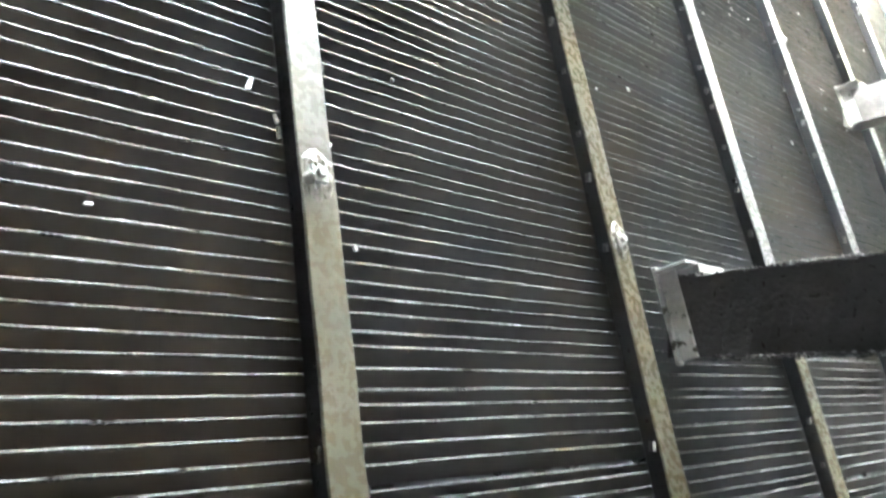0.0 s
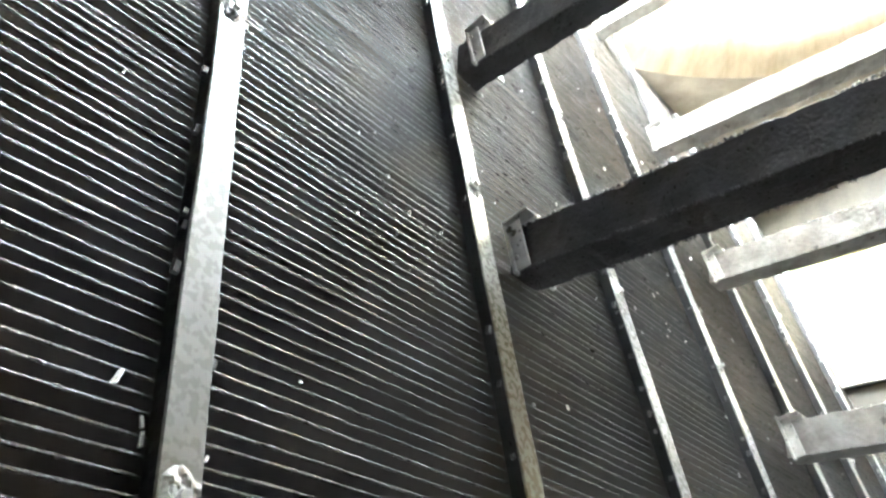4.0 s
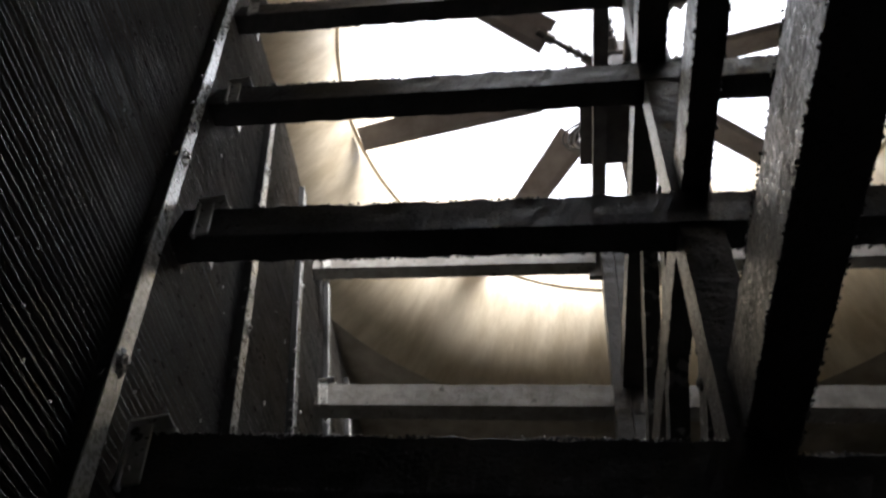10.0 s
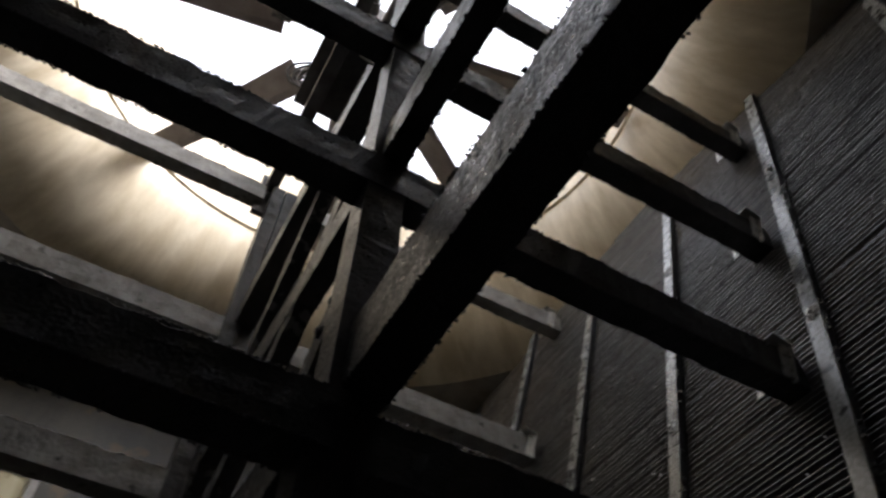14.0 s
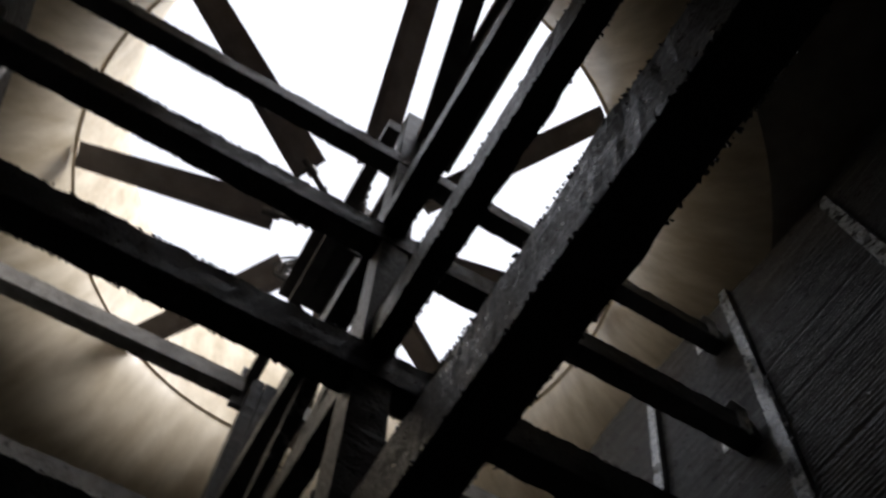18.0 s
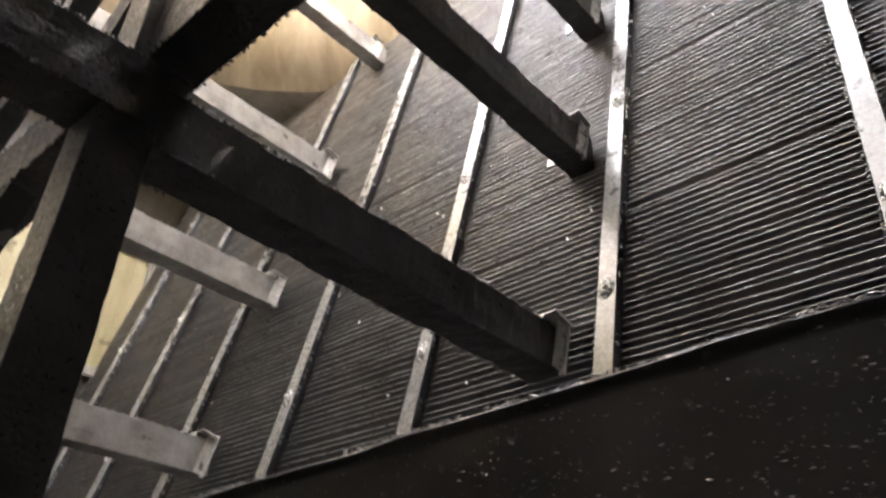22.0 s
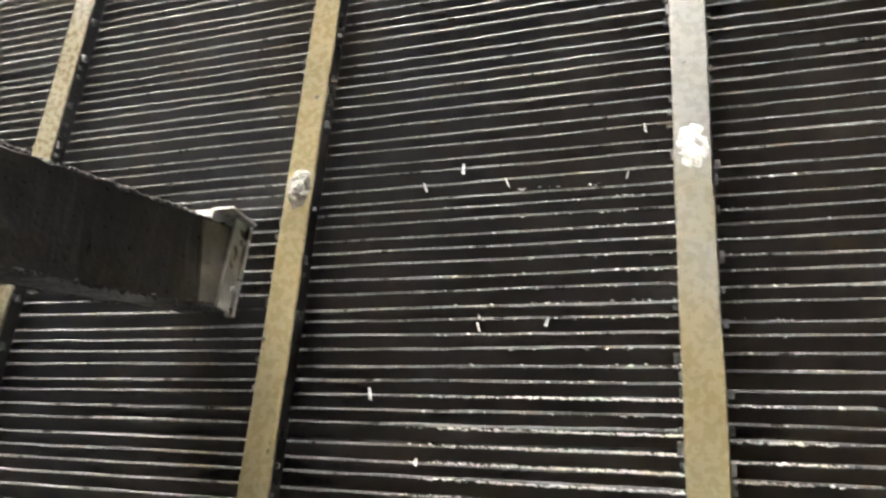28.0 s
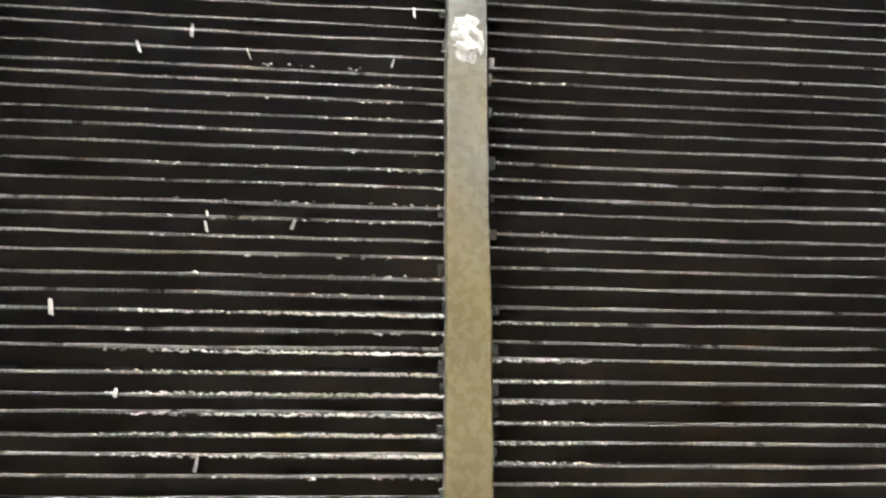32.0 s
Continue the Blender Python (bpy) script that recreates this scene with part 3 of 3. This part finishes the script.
GL = "long black timber beam running along the chamber"
near_beam = thing("long_beam", "thick wet black encrusted beam close by, with glinting crust", "beam", "long beams over the middle", at=(0.015, -1.075, 2.079))
part("body", crusty("body", *(Vector(q) - near_beam.location for q in ((0.015, WALL_Y0, 2.186), (0.015, 2.75, 1.965))), 0.285, 0.215, CRUST, amp=0.0026, freq=5.5, ragged=0.012, step=0.009, side_n=14, smooth=True), None, near_beam)
bar("long_beam", GL, "beam", (0.006, WALL_Y0, 3.65), (0.006, 2.75, 3.65), 0.16, 0.28, TIMBER, "long beams over the middle", ragged=0.022)
bar("long_beam", GL, "beam", (-0.018, WALL_Y0, 4.96), (-0.018, 2.75, 4.96), 0.115, 0.25, TIMBER, "long beams over the middle", ragged=0.02)
bar("long_beam", GL, "beam", (-0.06, WALL_Y0, 6.32), (-0.06, 2.75, 6.32), 0.16, 0.25, TIMBER, "long beams over the middle")
for lb in [o for o in scene.collection.all_objects if o.name.startswith("long_beam") and o is not near_beam]:
    hw, hz = {3.65: (0.08, 0.14), 4.96: (0.058, 0.125)}.get(round(lb.location.z, 3), (0.08, 0.125))
    for k, (sx, sz) in enumerate(((-1, 1), (1, 1), (-1, -1), (1, -1))):
        x, z = lb.location.x + sx * hw, lb.location.z + sz * hz
        crust_line(lb, (x, -2.6, z), (x, 2.7, z), 900, 0.009, TIMBER, k + int(z * 10))
for x, x_out, w in ((0.115, -0.55, 0.17), (0.30, 0.29, 0.17)):
    bar("support_beam", "steel beam running out under the fan drive", "beam", (x_out, -3.0, 8.38), (x, 0.12, 8.38), w, 0.2, STEEL, "fan drive support beams", amp=0.001)
for x, w in ((-0.23, 0.12), (0.10, 0.12)):
    bar("support_beam", "steel channel carrying the gear drive between the frames", "beam", (x, -0.05, 8.16), (x, 2.95, 8.16), w, 0.22, STEEL, "fan drive support beams", amp=0.001)
bar("hanger", "short steel stub hanging at the end of the upper beam", "bracket", (-0.265, 2.86, 7.70), (-0.265, 2.86, 8.28), 0.14, 0.06, STEEL, amp=0.002, side=(0, 1, 0))
def bolts(t, spots, axis="X", r=0.016, deep=0.03, mat=STEEL):
    """Hexagon bolt heads on square washers, at places in the world."""
    turn = {"X": Matrix.Rotation(math.pi / 2, 4, "Y"), "Y": Matrix.Rotation(math.pi / 2, 4, "X")}[axis]
    for p in spots:
        bm = bmesh.new()
        bmesh.ops.create_cone(bm, cap_ends=True, segments=6, radius1=r, radius2=r * 0.92, depth=deep, matrix=turn)
        bmesh.ops.create_cone(bm, cap_ends=True, segments=10, radius1=r * 1.9, radius2=r * 1.9, depth=deep * 0.5, matrix=turn)
        part("bolt", bm, mat, t).location = Vector(p) - t.location


for z0, z1 in ((5.66, 3.42), (4.30, 2.0), (7.1, 4.75)):
    br = bar("diagonal_brace", "black timber brace with pale scale, slanting between near and far columns", "brace", (CX, 0.15, z0), (CX, 2.80, z1), 0.10, 0.16, BRACE, "braces between the columns", ragged=0.01)
    for sx in (-0.056, 0.056):
        bolts(br, [(CX + sx, 0.30, z0 - 0.13), (CX + sx, 0.40, z0 - 0.21), (CX + sx, 2.60, z1 + 0.17), (CX + sx, 2.70, z1 + 0.085)])

# gear drive under the fan
gear = thing("gear_drive", "dark steel gear drive with vertical shaft under the fan hub", "gear drive", at=(HUB.x, HUB.y, 8.27))
bm = boxed((-0.42, -0.40, 0.0), (0.10, 0.42, 0.05), 0.006)
part("base_plate", bm, STEEL, gear)
bm = bmesh.new()
bmesh.ops.create_cone(bm, cap_ends=True, segments=20, radius1=0.27, radius2=0.2, depth=0.5, matrix=Matrix.Translation((-0.02, 0, 0.30)))
box(bm, (-0.15, -0.52, 0.1), (0.12, 0.0, 0.36), 0.02)
part("housing", bm, STEEL, gear)
bm = bmesh.new()
bmesh.ops.create_cone(bm, cap_ends=True, segments=14, radius1=0.06, radius2=0.06, depth=0.5, matrix=Matrix.Translation((0, 0, 0.78)))
part("shaft", bm, STEEL, gear)
bm = bmesh.new()
bmesh.ops.create_cone(bm, cap_ends=True, segments=14, radius1=0.05, radius2=0.05, depth=4.6, matrix=Matrix.Translation((0.02, -2.8, 0.23)) @ Matrix.Rotation(math.pi / 2, 4, "X"))
part("drive_shaft", bm, STEEL, gear, "long steel drive shaft")
for k in range(3):
    cu = bpy.data.curves.new("oil_hose", "CURVE")
    cu.dimensions, cu.bevel_depth, cu.bevel_resolution = "3D", 0.012, 2
    sp = cu.splines.new("BEZIER")
    sp.bezier_points.add(2)
    for q, co in zip(sp.bezier_points, ((-0.12, 0.25, 0.1 + 0.1 * k), (-0.46 - 0.05 * k, 0.35, 0.28), (-0.2, 0.1, 0.5))):
        q.co = co
        q.handle_left_type = q.handle_right_type = "AUTO"
    cu.materials.append(STEEL)
    o = new("oil_hose", cu)
    o.parent = gear

# framed light panels in the far end wall
for k, (xa, xb) in enumerate(((-2.72, -1.15), (1.15, 2.72))):
    w = thing(f"window_{k + 1}", "pale yellow translucent panel in a grey frame, lit from outside", "window", kind="structure", at=((xa + xb) / 2, WALL_Y1 - 0.01, 5.75))
    hw = (xb - xa) / 2
    part("pane", boxed((-hw, -0.012, -0.72), (hw, 0.0, 0.72)), PALE, w)
    for lo, hi in (((-hw - 0.08, -0.06, 0.72), (hw + 0.08, 0.0, 0.82)), ((-hw - 0.08, -0.06, -0.82), (hw + 0.08, 0.0, -0.72)), ((-hw - 0.08, -0.06, -0.72), (-hw, 0.0, 0.72)), ((hw, -0.06, -0.72), (hw + 0.08, 0.0, 0.72))):
        part("frame_bar", boxed(lo, hi, 0.004), GREY, w)

# crust on the near beam, its wet glints painted pale: short ticks on the face, a rim on top and a fringe under it
crumbs = random.Random(9)
V, F = [], []


def face_x(y, z):
    """How far out the near beam's worn face stands at (y, z)."""
    q = Vector((-0.1275, y, z)) - near_beam.location
    s = noise.noise(q * 5.5) + 0.6 * noise.noise(q * 5.5 * 2.7)
    return -0.1275 - 0.0008 * s - 0.0011 * max(0.0, noise.noise(q * 5.3 + Vector((7, 3, 1))) - 0.25)


def crumb(p, a, long, turn=1.0):
    n = len(V)
    e = Euler((turn * crumbs.uniform(-0.9, 0.9), crumbs.uniform(-1.5, 1.5), turn * crumbs.uniform(-0.8, 0.8))).to_matrix()
    for q in ((0.7, 0, 0), (-0.7, 0, 0), (0, long, 0), (0, -long, 0), (0.1, 0.2, 0.8), (0, 0, -0.7)):
        V.append(p + e @ Vector(q) * a)
    F.extend([(n, n + 2, n + 4), (n + 2, n + 1, n + 4), (n + 1, n + 3, n + 4), (n + 3, n, n + 4), (n + 2, n, n + 5), (n + 1, n + 2, n + 5), (n + 3, n + 1, n + 5), (n, n + 3, n + 5)])


for k in range(7500):
    y, f = crumbs.uniform(-2.3, -0.6), crumbs.random()
    z = 1.985 + 0.2 * f - 0.028 * (y + 1.35)
    if noise.noise(Vector((2.0, y * 4, z * 7))) < crumbs.uniform(-0.5, 0.5) + 0.5 * (y + 1.4):
        continue
    crumb(Vector((face_x(y, z), y, z)), crumbs.uniform(0.0003, 0.0006) * crumbs.choice((0.8, 1, 1, 1.6)), crumbs.uniform(1.5, 6.0), 0.4)
for k in range(46000):
    y = crumbs.uniform(-2.3, 0.8)
    r = crumbs.random()
    if noise.noise(Vector((r > 0.45, y * 5.5, 1.0))) + 0.4 * noise.noise(Vector((3.0, y * 23, 0))) < crumbs.uniform(-0.35, 0.6):
        continue
    if r > 0.45:
        z = 2.1915 - 0.028 * (y + 1.35)
        p = Vector((face_x(y, z) + crumbs.uniform(0.001, 0.016), y, z + crumbs.uniform(-0.003, 0.003)))
        crumb(p, crumbs.uniform(0.0006, 0.0022), crumbs.uniform(1.0, 3.0), 0.5)
    else:
        z = 1.980 - 0.028 * (y + 1.35) + abs(crumbs.gauss(0, 0.005))
        p = Vector((face_x(y, z) + crumbs.uniform(-0.001, 0.001), y, z))
        crumb(p, crumbs.uniform(0.0003, 0.0008), crumbs.uniform(2.0, 7.0), 0.3)
off = near_beam.location
tagged(part("crust", mesh("crust", [q - off for q in V], F, CRUMB), None, near_beam, "mineral crumbs coloured pale as wet glints"), kind="stuff")

# ---------------------------------------------------------------- slats of the two walls
SECTIONS = {-1: [(0.024, -0.046), (0.0030, -0.0042), (-0.001, -0.0010), (0.000, 0.0018), (0.003, 0.0030), (0.028, -0.043)],
            1: [(0.024, -0.046), (0.0030, -0.0065), (-0.001, -0.0040), (0.000, 0.0015), (0.003, 0.0030), (0.028, -0.043)]}
rng = random.Random(5)


def slat_points(sg, seed, length, seg=14):
    """One blade: a thin strip that falls away behind a beaded front lip, slightly bowed and nicked."""
    v = []
    for i in range(seg + 1):
        y = length * (i / seg - 0.5)
        dz = 0.0035 * noise.noise(Vector((seed * 1.7, y * 2.2, 0.3))) + 0.0012 * noise.noise(Vector((seed * 4.1, y * 13, 2.0)))
        du = 0.004 * noise.noise(Vector((seed * 2.9, y * 3.0, 5.0)))
        fat = 1.0 + 0.5 * noise.noise(Vector((seed * 3.3, y * 9, 8.0)))
        nick = 0.005 * max(0.0, noise.noise(Vector((seed * 5.7, y * 21, 4.0))) - 0.3)
        for u, w in SECTIONS[sg]:
            lip = fat if u < 0.01 else 1.0
            v.append((sg * (u + du + (nick if u < 0.01 else 0)), y, w * lip + dz - (nick if u < 0.01 else 0)))
    return v


def slat_faces(seg=14, at=0):
    f = []
    for i in range(seg):
        for j in range(5):
            a = at + 6 * i + j
            f.append((a, a + 1, a + 7, a + 6))
    return f


SLAT_PARTS_Z = (0.9, 4.9)
BAY_SHIFT = {(-1, 2): 0.0185, (1, 2): -0.012}   # the bays do not line up with one another
for sg in (-1, 1):
    lib = []
    for k in range(14):
        fs = slat_faces()
        me = mesh("slat", slat_points(sg, k + 20 * sg, 1.0), fs if sg > 0 else [tuple(reversed(q)) for q in fs])
        me.materials.append(BLADE)
        me.materials.append(LIP)
        for p in me.polygons:
            p.material_index = 1 if p.index % 5 in (1, 2, 3) else 0
        lib.append(me)
    ys = [WALL_Y0 + 0.02] + POST_Y + [WALL_Y1]
    V, F, count = [], [], 0
    for b in range(len(ys) - 1):
        near = -2.6 < ys[b] < 0.9
        n0 = 0
        for r in range(int((WALL_TOP - 0.1) / PITCH)):
            z = (0.081 if sg < 0 else 0.056) + BAY_SHIFT.get((sg, b), 0.0) + r * PITCH + rng.gauss(0, 0.0032) + 0.005 * noise.noise(Vector((r * 0.3, b * 7.3, sg * 2.0)))
            x, y, length = sg * face(z, 0.062), (ys[b] + ys[b + 1]) / 2, ys[b + 1] - ys[b]
            if rng.random() < 0.03:
                z -= 0.012
            if near and SLAT_PARTS_Z[0] < z < SLAT_PARTS_Z[1]:
                o = part("slat", lib[rng.randrange(14)], None, walls[sg])
                o.location = (x, y, z)
                o.scale = (1, length, 1)
                o.rotation_euler = (rng.uniform(-0.0016, 0.0016), 0, 0)
                count += 1
            else:
                seed = rng.uniform(0, 900)
                F += slat_faces(14, len(V)) if sg > 0 else [tuple(reversed(q)) for q in slat_faces(14, len(V))]
                V += [(x + p[0], y + p[1], z + p[2]) for p in slat_points(sg, seed, length)]
    me = mesh("far_slats", V, F)
    me.materials.append(BLADE)
    me.materials.append(LIP)
    me.polygons.foreach_set("material_index", [1 if i % 5 in (1, 2, 3) else 0 for i in range(len(me.polygons))])
    tagged(part("far_slats", me, None, walls[sg]), kind="stuff")

# ---------------------------------------------------------------- scale flakes, and white beads painting wet glints, on the slats
FLAKES = {-1: ((-1.484, 2.303, 0.010, 0.03), (-1.42, 2.225, 0.006, 0.022), (-1.415, 2.19, 0.007, 0.028), (-1.228, 1.925, 0.008, 0.014), (-1.845, 1.935, 0.014, 0.006), (-1.27, 2.19, 0.004, 0.012)),
          1: ((-0.696, 2.11, 0.007, 0.030), (-0.577, 2.06, 0.005, 0.026), (-0.835, 2.055, 0.003, 0.026), (-0.772, 1.66, 0.004, 0.012), (-0.772, 1.63, 0.005, 0.022), (-0.964, 1.64, 0.007, 0.020), (-0.465, 1.445, 0.007, 0.030), (-0.797, 1.13, 0.006, 0.024), (-0.62, 1.27, 0.006, 0.016), (-1.23, 2.19, 0.006, 0.024), (-1.18, 2.05, 0.004, 0.02))}
for sg, spots in FLAKES.items():
    bits = list(spots)
    for k in range(90 if sg < 0 else 40):
        bits.append((rng.uniform(-3.0, 5.0), rng.uniform(2.3, 6.5), rng.uniform(0.002, 0.006), rng.uniform(0.006, 0.022)))
    for k in range(40 if sg < 0 else 4):
        bits.append((rng.gauss(2.2, 0.35), rng.uniform(3.2, 6.0), rng.uniform(0.004, 0.010), rng.uniform(0.012, 0.035)))
    V, F = [], []
    for y, z, hw, hh in bits:
        hw, hh = hw * 0.6, hh * 0.62
        x, n = sg * (face(z, 0.060)), len(V)
        lean = rng.uniform(-0.4, 0.4)
        for a, b, d in ((-1, -1, -0.002), (1, -0.8, -0.004), (0.8, 1, -0.003), (-0.7, 0.9, -0.001), (-1, -1, 0.004), (1, -0.8, 0.004), (0.8, 1, 0.004), (-0.7, 0.9, 0.004)):
            V.append((x + sg * (d + SLOPE * b * hh), y + a * hw + lean * b * hh, z + b * hh))
        F += [(n, n + 1, n + 2, n + 3), (n, n + 4, n + 5, n + 1), (n + 1, n + 5, n + 6, n + 2), (n + 2, n + 6, n + 7, n + 3), (n + 3, n + 7, n + 4, n)]
    tagged(part("scale_flakes", mesh("scale_flakes", V, F, FLAKE_AND_GLINT), None, walls[sg], "white scale flakes hanging on the slats"), kind="stuff")

# white beads put the wet glints of the lower lips into colour
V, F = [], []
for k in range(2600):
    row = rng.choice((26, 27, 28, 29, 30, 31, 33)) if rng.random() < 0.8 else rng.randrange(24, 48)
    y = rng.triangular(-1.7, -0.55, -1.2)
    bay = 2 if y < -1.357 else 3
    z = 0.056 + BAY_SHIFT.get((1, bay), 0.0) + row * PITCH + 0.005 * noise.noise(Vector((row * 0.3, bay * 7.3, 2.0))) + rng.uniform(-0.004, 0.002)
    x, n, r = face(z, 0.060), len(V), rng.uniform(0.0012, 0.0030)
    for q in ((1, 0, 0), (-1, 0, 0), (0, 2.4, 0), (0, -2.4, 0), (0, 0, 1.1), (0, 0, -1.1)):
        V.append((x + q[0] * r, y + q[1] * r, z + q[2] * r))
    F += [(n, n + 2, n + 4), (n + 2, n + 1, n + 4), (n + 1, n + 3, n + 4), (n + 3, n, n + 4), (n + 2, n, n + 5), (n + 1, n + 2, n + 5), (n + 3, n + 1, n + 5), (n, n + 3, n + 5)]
tagged(part("glint_beads", mesh("glint_beads", V, F, FLAKE_AND_GLINT, True), None, walls[1], "white beads standing for wet glints along the lower slat edges"), kind="stuff")
